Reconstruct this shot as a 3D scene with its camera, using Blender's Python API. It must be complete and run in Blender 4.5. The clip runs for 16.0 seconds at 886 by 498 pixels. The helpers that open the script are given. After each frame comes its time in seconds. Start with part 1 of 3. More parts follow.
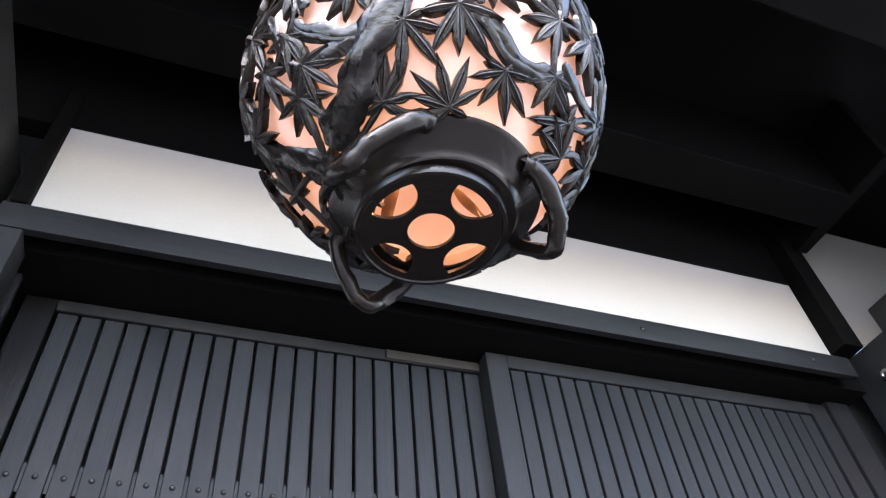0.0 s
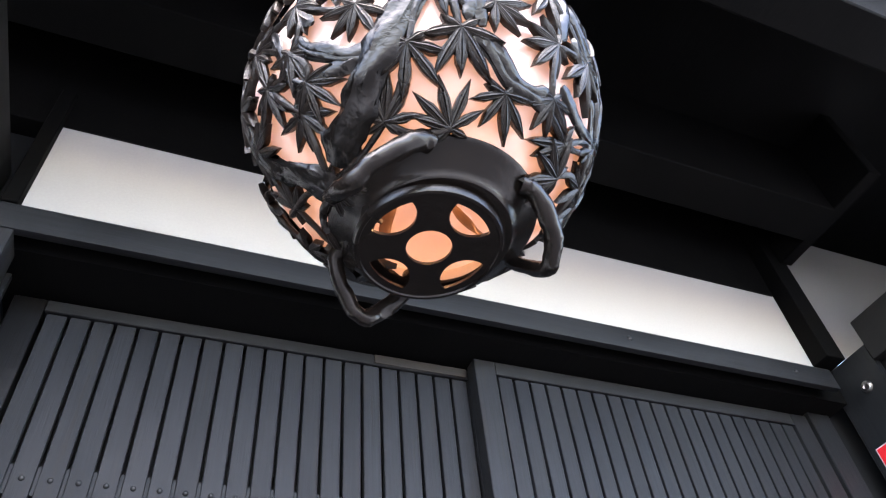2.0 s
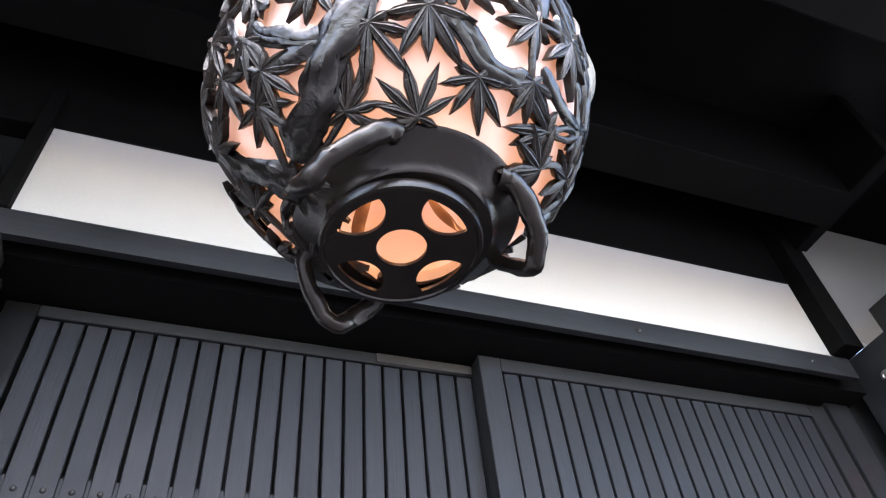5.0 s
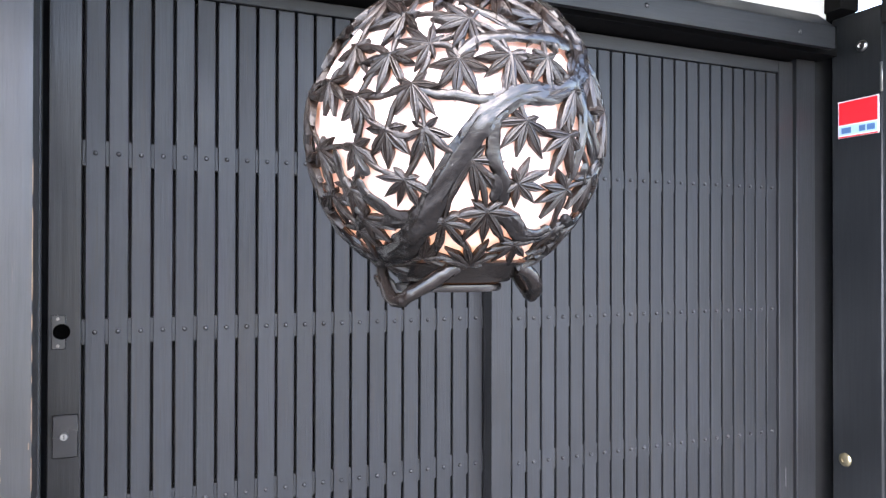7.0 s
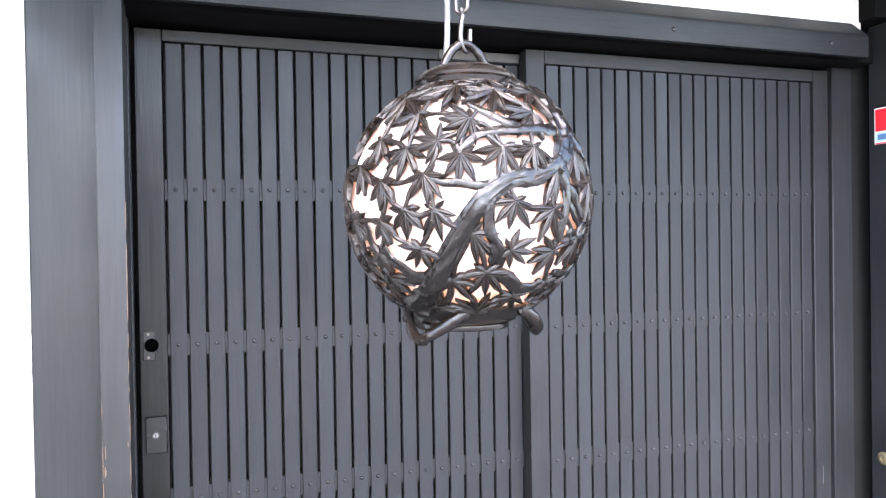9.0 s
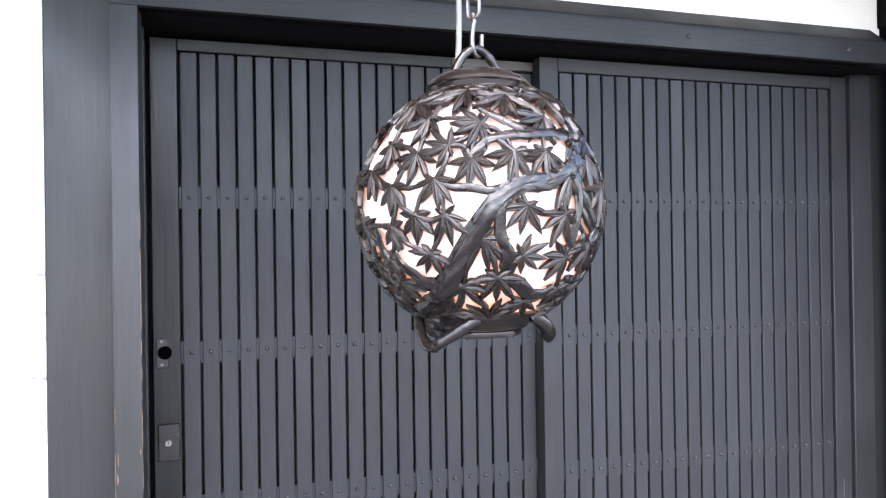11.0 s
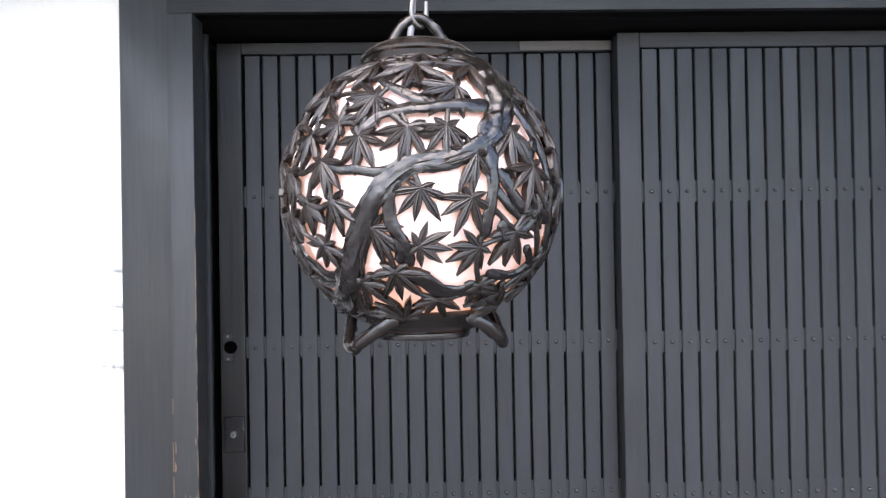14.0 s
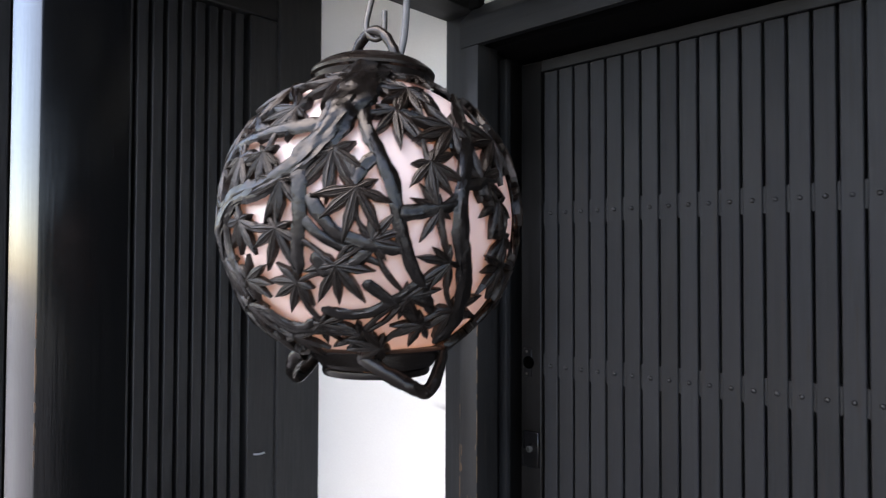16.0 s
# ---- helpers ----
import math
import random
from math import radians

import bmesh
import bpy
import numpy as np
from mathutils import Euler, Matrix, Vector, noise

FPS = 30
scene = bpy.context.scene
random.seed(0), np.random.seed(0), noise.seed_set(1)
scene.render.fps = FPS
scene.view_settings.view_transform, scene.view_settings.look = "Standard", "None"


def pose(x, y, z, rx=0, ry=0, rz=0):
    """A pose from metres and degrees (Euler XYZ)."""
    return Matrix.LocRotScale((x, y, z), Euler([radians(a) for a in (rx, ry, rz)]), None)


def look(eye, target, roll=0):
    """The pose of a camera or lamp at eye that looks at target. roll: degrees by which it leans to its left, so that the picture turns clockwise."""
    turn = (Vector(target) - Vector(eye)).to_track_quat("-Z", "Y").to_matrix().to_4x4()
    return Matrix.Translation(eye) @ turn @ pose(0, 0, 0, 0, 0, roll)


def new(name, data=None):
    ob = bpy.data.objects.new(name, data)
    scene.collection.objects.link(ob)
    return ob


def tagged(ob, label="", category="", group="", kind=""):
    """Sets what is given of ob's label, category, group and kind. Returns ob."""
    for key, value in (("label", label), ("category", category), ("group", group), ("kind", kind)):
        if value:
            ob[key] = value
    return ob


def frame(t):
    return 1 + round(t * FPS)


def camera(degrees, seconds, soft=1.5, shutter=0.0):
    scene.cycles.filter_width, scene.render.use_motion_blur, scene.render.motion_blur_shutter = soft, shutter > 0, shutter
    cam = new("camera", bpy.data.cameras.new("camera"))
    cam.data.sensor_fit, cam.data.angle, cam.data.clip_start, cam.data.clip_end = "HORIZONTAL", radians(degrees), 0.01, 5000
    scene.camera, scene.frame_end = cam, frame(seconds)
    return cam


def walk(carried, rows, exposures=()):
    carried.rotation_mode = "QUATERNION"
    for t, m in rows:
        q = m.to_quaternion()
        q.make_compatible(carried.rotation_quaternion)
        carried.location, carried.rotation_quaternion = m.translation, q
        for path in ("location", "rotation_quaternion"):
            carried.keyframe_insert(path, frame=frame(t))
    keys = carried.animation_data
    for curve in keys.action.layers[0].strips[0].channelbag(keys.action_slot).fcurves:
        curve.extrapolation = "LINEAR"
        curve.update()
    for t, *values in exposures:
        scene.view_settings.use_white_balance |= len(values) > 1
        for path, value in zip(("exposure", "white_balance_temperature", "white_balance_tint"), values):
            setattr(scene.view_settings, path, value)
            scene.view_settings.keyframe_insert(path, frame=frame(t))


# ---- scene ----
cam = camera(64.7, 16.0, soft=1.2, shutter=0.25)
EXPOSURES = [(0, 3.79, 7150, 17), (3, 3.79, 7150, 17), (5.5, 3.89, 7150, 17), (6, 4.24, 7100, 17), (7, 4.26, 7050, 17), (9, 4.42, 7050, 17), (11.5, 3.99, 7050, 17), (13, 3.94, 7100, 17), (13.5, 3.92, 7150, 17), (14, 3.56, 7200, 17), (15, 2.99, 7400, 17), (16, 2.45, 7450, 17)]
PATH = [
    (0, (-0.552, -0.846, 1.076), (0.037, 0.411, 2.515), -7.2),
    (0.5, (-0.557, -0.843, 1.078), (0.032, 0.418, 2.514), -6.6),
    (1, (-0.553, -0.837, 1.07), (0.055, 0.405, 2.516), -7.2),
    (1.5, (-0.556, -0.847, 1.069), (0.059, 0.394, 2.512), -7.3),
    (2, (-0.562, -0.855, 1.077), (0.06, 0.386, 2.518), -7.2),
    (2.5, (-0.555, -0.841, 1.08), (0.045, 0.38, 2.546), -7.4),
    (3, (-0.541, -0.823, 1.094), (0.047, 0.395, 2.567), -7.5),
    (5.3, (-0.531, -0.855, 1.107), (0.059, 0.441, 2.512), -7.1),
    (5.5, (-0.532, -0.884, 1.154), (0.053, 0.56, 2.408), -5.7),
    (6, (-0.574, -0.958, 1.294), (0.063, 0.805, 1.99), -2.9),
    (6.5, (-0.616, -1.052, 1.384), (0.099, 0.797, 1.653), -0.3),
    (7, (-0.681, -1.157, 1.42), (0.092, 0.688, 1.434), 0.1),
    (7.5, (-0.704, -1.231, 1.463), (0.065, 0.614, 1.398), -0.3),
    (8, (-0.69, -1.273, 1.476), (-0.036, 0.615, 1.403), -0.2),
    (8.5, (-0.681, -1.286, 1.479), (-0.061, 0.615, 1.425), -0.6),
    (9, (-0.683, -1.292, 1.48), (-0.08, 0.615, 1.458), -0.9),
    (11.5, (-0.673, -1.284, 1.475), (-0.115, 0.637, 1.485), -0.8),
    (12, (-0.667, -1.279, 1.475), (-0.113, 0.642, 1.487), -0.8),
    (12.5, (-0.661, -1.275, 1.476), (-0.105, 0.646, 1.479), -0.7),
    (13, (-0.609, -1.314, 1.475), (-0.112, 0.623, 1.469), -1.4),
    (13.5, (-0.527, -1.313, 1.468), (-0.203, 0.661, 1.455), -1.1),
    (14, (-0.432, -1.251, 1.463), (-0.376, 0.748, 1.484), -1.0),
    (14.5, (-0.304, -1.236, 1.467), (-0.595, 0.742, 1.507), -0.9),
    (15, (-0.151, -1.232, 1.469), (-0.903, 0.621, 1.491), -0.7),
    (15.5, (-0.048, -1.149, 1.464), (-1.111, 0.545, 1.475), -0.6),
    (16, (0.037, -0.987, 1.481), (-1.357, 0.447, 1.532), 0.2),
]
walk(cam, [(t, look(eye, target, roll)) for t, eye, target, roll in PATH], EXPOSURES)

# ---- world and light ----
SUN_ELEVATION, SUN_HEADING = 60.0, 200.0
world = bpy.data.worlds.new("sky")
scene.world = world
world.use_nodes = True
wn = world.node_tree
sky = wn.nodes.new("ShaderNodeTexSky")
sky.sky_type = "NISHITA"
sky.sun_disc = False
sky.sun_elevation = radians(SUN_ELEVATION)
sky.sun_rotation = radians(SUN_HEADING)
sky.air_density, sky.dust_density, sky.ozone_density = 1.0, 1.2, 1.0
wn.links.new(sky.outputs[0], wn.nodes["Background"].inputs[0])
wn.nodes["Background"].inputs[1].default_value = 0.15

sun_data = bpy.data.lights.new("sun", "SUN")
sun_data.energy, sun_data.angle, sun_data.color = 0.9, radians(70), (1.0, 0.98, 0.96)
sun = new("sun", sun_data)
heading = radians(SUN_HEADING)
sun_way = Vector((math.sin(heading) * math.cos(radians(SUN_ELEVATION)), math.cos(heading) * math.cos(radians(SUN_ELEVATION)), math.sin(radians(SUN_ELEVATION))))
sun.matrix_world = look(sun_way * 30, (0, 0, 1.5))


# ---- materials ----
def socket(node, key, value):
    node.inputs[key].default_value = value


def material(name, base, rough=0.6, metal=0.0, grain=(1, 1, 1), scale=30.0, amount=0.25, bump=0.15, wear=None, wear_amount=0.0, rough_spread=0.12, piece=0.0, specular=0.5, detail=6.0):
    """A surface with fine grain, broad blotches, relief and, where given, worn spots of another colour."""
    m = bpy.data.materials.new(name)
    m.use_nodes = True
    t = m.node_tree
    bsdf = t.nodes["Principled BSDF"]
    socket(bsdf, "Metallic", metal)
    socket(bsdf, "Specular IOR Level", specular)
    geo = t.nodes.new("ShaderNodeNewGeometry")
    info = t.nodes.new("ShaderNodeObjectInfo")
    shift = t.nodes.new("ShaderNodeVectorMath")
    shift.operation = "MULTIPLY_ADD"
    spread = t.nodes.new("ShaderNodeCombineXYZ")
    for k in range(3):
        t.links.new(info.outputs["Random"], spread.inputs[k])
    t.links.new(spread.outputs[0], shift.inputs[0])
    shift.inputs[1].default_value = (3.1, 5.7, 9.3) if piece else (0, 0, 0)
    t.links.new(geo.outputs["Position"], shift.inputs[2])
    stretch = t.nodes.new("ShaderNodeMapping")
    stretch.inputs["Scale"].default_value = grain
    t.links.new(shift.outputs[0], stretch.inputs["Vector"])
    fine = t.nodes.new("ShaderNodeTexNoise")
    socket(fine, "Scale", scale)
    socket(fine, "Detail", detail)
    socket(fine, "Roughness", 0.62)
    t.links.new(stretch.outputs[0], fine.inputs["Vector"])
    broad = t.nodes.new("ShaderNodeTexNoise")
    socket(broad, "Scale", 4.5)
    socket(broad, "Detail", 4.0)
    t.links.new(shift.outputs[0], broad.inputs["Vector"])

    def tone(source, low, high):
        r = t.nodes.new("ShaderNodeMapRange")
        socket(r, "From Min", 0.3)
        socket(r, "From Max", 0.7)
        socket(r, "To Min", low)
        socket(r, "To Max", high)
        t.links.new(source, r.inputs["Value"])
        return r.outputs[0]

    def times(a, b):
        n = t.nodes.new("ShaderNodeMath")
        n.operation = "MULTIPLY"
        t.links.new(a, n.inputs[0])
        t.links.new(b, n.inputs[1])
        return n.outputs[0]

    value = times(tone(fine.outputs["Fac"], 1 - amount, 1 + amount), tone(broad.outputs["Fac"], 1 - amount * 0.7, 1 + amount * 0.7))
    if piece:
        own = t.nodes.new("ShaderNodeMapRange")
        socket(own, "To Min", 1 - piece)
        socket(own, "To Max", 1 + piece)
        t.links.new(info.outputs["Random"], own.inputs["Value"])
        value = times(value, own.outputs[0])
    shade = t.nodes.new("ShaderNodeVectorMath")
    shade.operation = "SCALE"
    shade.inputs[0].default_value = base
    t.links.new(value, shade.inputs["Scale"])
    colour = shade.outputs[0]
    if wear:
        spots = t.nodes.new("ShaderNodeTexNoise")
        socket(spots, "Scale", scale * 0.55)
        socket(spots, "Detail", 8.0)
        socket(spots, "Roughness", 0.7)
        t.links.new(stretch.outputs[0], spots.inputs["Vector"])
        ramp = t.nodes.new("ShaderNodeMapRange")
        socket(ramp, "From Min", 0.70 - wear_amount)
        socket(ramp, "From Max", 0.78 - wear_amount)
        t.links.new(spots.outputs["Fac"], ramp.inputs["Value"])
        mix = t.nodes.new("ShaderNodeMix")
        mix.data_type = "RGBA"
        t.links.new(ramp.outputs[0], mix.inputs["Factor"])
        t.links.new(colour, mix.inputs["A"])
        mix.inputs["B"].default_value = (*wear, 1)
        colour = mix.outputs["Result"]
    t.links.new(colour, bsdf.inputs["Base Color"])
    t.links.new(tone(broad.outputs["Fac"], max(0.05, rough - rough_spread), min(1, rough + rough_spread)), bsdf.inputs["Roughness"])
    if bump:
        b = t.nodes.new("ShaderNodeBump")
        socket(b, "Strength", bump)
        socket(b, "Distance", 0.002)
        t.links.new(fine.outputs["Fac"], b.inputs["Height"])
        t.links.new(b.outputs[0], bsdf.inputs["Normal"])
    return m


UPRIGHT, ALONG, DEEP = (1, 1, 0.04), (0.04, 1, 1), (1, 0.04, 1)
slat_wood = material("slat_wood", (0.0135, 0.0144, 0.0160), 0.50, specular=0.16, grain=UPRIGHT, scale=260, amount=0.16, bump=0.25, piece=0.12, wear=(0.0150, 0.0140, 0.0136), wear_amount=0.14)
frame_wood = material("frame_wood", (0.0129, 0.0136, 0.0149), 0.50, specular=0.18, grain=UPRIGHT, scale=220, amount=0.2, bump=0.25, wear=(0.0150, 0.0140, 0.0136), wear_amount=0.14)
rail_wood = material("rail_wood", (0.0129, 0.0137, 0.0150), 0.50, specular=0.18, grain=ALONG, scale=220, amount=0.2, bump=0.25)
post_wood = material("post_wood", (0.0114, 0.0125, 0.0140), 0.44, specular=0.34, grain=UPRIGHT, scale=160, amount=0.25, bump=0.35)
trim_wood = material("trim_wood", (0.0122, 0.0125, 0.0132), 0.44, specular=0.34, grain=UPRIGHT, scale=150, amount=0.25, bump=0.35, wear=(0.034, 0.026, 0.021), wear_amount=0.08)
porch_wood = material("porch_wood", (0.0044, 0.0045, 0.0047), 0.21, specular=0.26, grain=UPRIGHT, scale=150, amount=0.25, bump=0.15, rough_spread=0.06, wear=(0.14, 0.09, 0.055), wear_amount=0.0)
# Darker than the posts: shade on the high beams is put into the colour.
shaded_beam_wood = material("shaded_beam_wood", (0.0030, 0.0030, 0.0032), 0.6, grain=DEEP, scale=140, amount=0.25, bump=0.3)
# Shade under the eaves and in the door track is put into this colour.
eaves_shade_wood = material("eaves_shade_wood", (0.0011, 0.0011, 0.0011), 0.9, grain=DEEP, scale=90, amount=0.3, bump=0.3, specular=0.12)
# The jamb's shade on stile and rebate is put into this near-black colour.
shaded_wood = material("shaded_wood", (0.0050, 0.0048, 0.0048), 0.40, specular=0.22, grain=UPRIGHT, scale=120, amount=0.45, bump=0.25)
plate_metal = material("plate_metal", (0.0026, 0.0026, 0.0030), 0.28, specular=0.4, scale=200, amount=0.3, bump=0.1)
# Near-black for the finger hole, whose inner shade is only coloured in.
hole_shade = material("hole_shade", (0.0006, 0.0006, 0.0006), 0.9, specular=0.0, scale=60, amount=0.1, bump=0.0)
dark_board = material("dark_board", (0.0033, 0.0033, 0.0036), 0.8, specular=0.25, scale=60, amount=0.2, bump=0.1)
bare_wood = material("bare_wood", (0.105, 0.064, 0.038), 0.7, grain=UPRIGHT, scale=200, amount=0.4, bump=0.2)
# Lighter than the other timber: daylight on the lattice side is coloured in.
lit_grey_wood = material("lit_grey_wood", (0.0205, 0.0208, 0.0216), 0.45, specular=0.22, grain=UPRIGHT, scale=200, amount=0.25, bump=0.3)
scuff_wood = material("scuff_wood", (0.055, 0.055, 0.056), 0.7, grain=UPRIGHT, scale=200, amount=0.4, bump=0.2)
brown_rail = material("brown_rail", (0.0145, 0.0115, 0.0102), 0.55, grain=ALONG, scale=150, amount=0.3, bump=0.3)
# Strip over the door: shade of the eaves is put into this duller white.
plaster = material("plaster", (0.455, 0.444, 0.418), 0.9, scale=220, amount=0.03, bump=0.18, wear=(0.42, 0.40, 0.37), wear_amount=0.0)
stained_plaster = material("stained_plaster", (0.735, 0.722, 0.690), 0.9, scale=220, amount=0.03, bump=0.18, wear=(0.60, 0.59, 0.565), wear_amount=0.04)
iron = material("iron", (0.0082, 0.0055, 0.0043), 0.27, metal=0.0, scale=420, amount=0.55, bump=0.42, piece=0.18, rough_spread=0.12, specular=0.35)
bark_iron = material("bark_iron", (0.0056, 0.0044, 0.0039), 0.26, scale=150, amount=0.55, bump=0.50, rough_spread=0.10, specular=0.38)
smooth_iron = material("smooth_iron", (0.0090, 0.0068, 0.0058), 0.27, scale=260, amount=0.45, bump=0.18, rough_spread=0.10, specular=0.34)
steel = material("steel", (0.42, 0.41, 0.40), 0.35, metal=1.0, scale=400, amount=0.15, bump=0.05)
chain_steel = material("chain_steel", (0.11, 0.10, 0.092), 0.42, metal=0.9, scale=300, amount=0.3, bump=0.1)
cylinder_steel = material("cylinder_steel", (0.20, 0.20, 0.195), 0.35, metal=0.9, scale=400, amount=0.3, bump=0.1)
dark_stone = material("dark_stone", (0.055, 0.054, 0.053), 0.7, scale=60, amount=0.3, bump=0.4)
bracket_metal = material("bracket_metal", (0.10, 0.055, 0.030), 0.5, metal=0.3, scale=300, amount=0.2, bump=0.1)
brass = material("brass", (0.32, 0.27, 0.17), 0.45, metal=0.8, scale=300, amount=0.25, bump=0.1)
rivet_iron = material("rivet_iron", (0.0150, 0.0150, 0.0160), 0.38, metal=0.1, specular=0.40, scale=300, amount=0.2, bump=0.1)
lock_metal = material("lock_metal", (0.0053, 0.0053, 0.0059), 0.4, metal=0.0, scale=200, amount=0.3, bump=0.1)
cord_rubber = material("cord_rubber", (0.10, 0.10, 0.102), 0.5, scale=200, amount=0.15, bump=0.05)
sticker_red = material("sticker_red", (0.75, 0.02, 0.03), 0.4, scale=200, amount=0.05, bump=0.0)
sticker_blue = material("sticker_blue", (0.36, 0.55, 0.72), 0.4, scale=200, amount=0.05, bump=0.0)
sticker_navy = material("sticker_navy", (0.06, 0.14, 0.30), 0.4, scale=200, amount=0.05, bump=0.0)
sticker_white = material("sticker_white", (0.75, 0.72, 0.72), 0.4, scale=200, amount=0.04, bump=0.0)
stone = material("stone", (0.27, 0.262, 0.248), 0.8, scale=40, amount=0.25, bump=0.5)
opal = material("opal", (0.40, 0.40, 0.385), 0.3, scale=60, amount=0.02, bump=0.0)
bulb_glass = bpy.data.materials.new("bulb_glass")
bulb_glass.use_nodes = True
socket(bulb_glass.node_tree.nodes["Principled BSDF"], "Base Color", (0.9, 0.7, 0.4, 1))
socket(bulb_glass.node_tree.nodes["Principled BSDF"], "Emission Color", (1.0, 0.45, 0.13, 1))
socket(bulb_glass.node_tree.nodes["Principled BSDF"], "Emission Strength", 0.25)

# grey slanting rubs where the plaster meets the post
sp = stained_plaster.node_tree
sp_base = sp.nodes["Principled BSDF"].inputs["Base Color"].links[0].from_socket
where = sp.nodes.new("ShaderNodeNewGeometry")
apart = sp.nodes.new("ShaderNodeSeparateXYZ")
sp.links.new(where.outputs["Position"], apart.inputs[0])
patchy = sp.nodes.new("ShaderNodeTexNoise")
socket(patchy, "Scale", 60.0)
socket(patchy, "Detail", 4.0)


def ramp_of(tree, source, a, b, low, high):
    n = tree.nodes.new("ShaderNodeMapRange")
    for key, v in (("From Min", a), ("From Max", b), ("To Min", low), ("To Max", high)):
        socket(n, key, v)
    tree.links.new(source, n.inputs["Value"])
    return n.outputs[0]


def product(tree, *sources):
    out = sources[0]
    for s in sources[1:]:
        n = tree.nodes.new("ShaderNodeMath")
        n.operation = "MULTIPLY"
        tree.links.new(out, n.inputs[0])
        tree.links.new(s, n.inputs[1])
        out = n.outputs[0]
    return out


def rub(start, height, half, strength):
    """One rub that starts thin at x = start and grows towards the post, dropping a little on its way."""
    slant = sp.nodes.new("ShaderNodeMath")
    slant.operation = "MULTIPLY_ADD"
    sp.links.new(apart.outputs["X"], slant.inputs[0])
    slant.inputs[1].default_value = 0.10
    sp.links.new(apart.outputs["Z"], slant.inputs[2])
    above = ramp_of(sp, slant.outputs[0], height - 0.101 + half, height - 0.101, 0.0, 1.0)
    below = ramp_of(sp, slant.outputs[0], height - 0.101 - half * 0.5, height - 0.101, 0.0, 1.0)
    return product(sp, above, below, ramp_of(sp, apart.outputs["X"], start, -1.02, 0.0, strength), ramp_of(sp, patchy.outputs["Fac"], 0.25, 0.6, 0.45, 1.0))


rubs = [rub(*r) for r in ((-1.110, 1.444, 0.014, 0.9), (-1.100, 1.376, 0.013, 0.85), (-1.085, 1.331, 0.013, 0.85), (-1.130, 1.260, 0.020, 1.0), (-1.060, 1.281, 0.010, 0.7), (-1.060, 1.174, 0.012, 0.5))]
scuff = rubs[0]
for extra in rubs[1:]:
    joined = sp.nodes.new("ShaderNodeMath")
    joined.operation = "ADD"
    joined.use_clamp = True
    sp.links.new(scuff, joined.inputs[0])
    sp.links.new(extra, joined.inputs[1])
    scuff = joined.outputs[0]
scuffed = sp.nodes.new("ShaderNodeMix")
scuffed.data_type = "RGBA"
sp.links.new(scuff, scuffed.inputs["Factor"])
sp.links.new(sp_base, scuffed.inputs["A"])
scuffed.inputs["B"].default_value = (0.10, 0.098, 0.095, 1)
sp.links.new(scuffed.outputs["Result"], sp.nodes["Principled BSDF"].inputs["Base Color"])

# thin white shade that lets the bulb's light pass
shade_glass = bpy.data.materials.new("shade_glass")
shade_glass.use_nodes = True
st = shade_glass.node_tree
st.nodes.remove(st.nodes["Principled BSDF"])
front, behind, gloss = st.nodes.new("ShaderNodeBsdfDiffuse"), st.nodes.new("ShaderNodeBsdfTranslucent"), st.nodes.new("ShaderNodeBsdfGlossy")
cloud = st.nodes.new("ShaderNodeTexNoise")
socket(cloud, "Scale", 45.0)
socket(cloud, "Detail", 4.0)
tint = st.nodes.new("ShaderNodeMix")
tint.data_type = "RGBA"
tint.inputs["A"].default_value = (0.78, 0.69, 0.68, 1)
tint.inputs["B"].default_value = (0.74, 0.645, 0.635, 1)
st.links.new(cloud.outputs["Fac"], tint.inputs["Factor"])
st.links.new(tint.outputs["Result"], front.inputs["Color"])
socket(behind, "Color", (0.80, 0.74, 0.75, 1))
socket(gloss, "Color", (0.9, 0.9, 0.9, 1))
socket(gloss, "Roughness", 0.25)
both, glossy = st.nodes.new("ShaderNodeMixShader"), st.nodes.new("ShaderNodeMixShader")
socket(both, 0, 0.28)
st.links.new(front.outputs[0], both.inputs[1])
st.links.new(behind.outputs[0], both.inputs[2])
socket(glossy, 0, 0.05)
st.links.new(both.outputs[0], glossy.inputs[1])
st.links.new(gloss.outputs[0], glossy.inputs[2])
st.links.new(glossy.outputs[0], st.nodes["Material Output"].inputs["Surface"])


# ---- building blocks ----
def block(x0, x1, y0, y1, z0, z1, bevel=0.0, segments=1):
    bm = bmesh.new()
    bmesh.ops.create_cube(bm, size=1.0)
    for v in bm.verts:
        v.co = Vector(((x0 + x1) / 2 + v.co.x * (x1 - x0), (y0 + y1) / 2 + v.co.y * (y1 - y0), (z0 + z1) / 2 + v.co.z * (z1 - z0)))
    if bevel:
        bmesh.ops.bevel(bm, geom=bm.edges[:], offset=bevel, segments=segments, affect="EDGES", profile=0.6)
    return bm


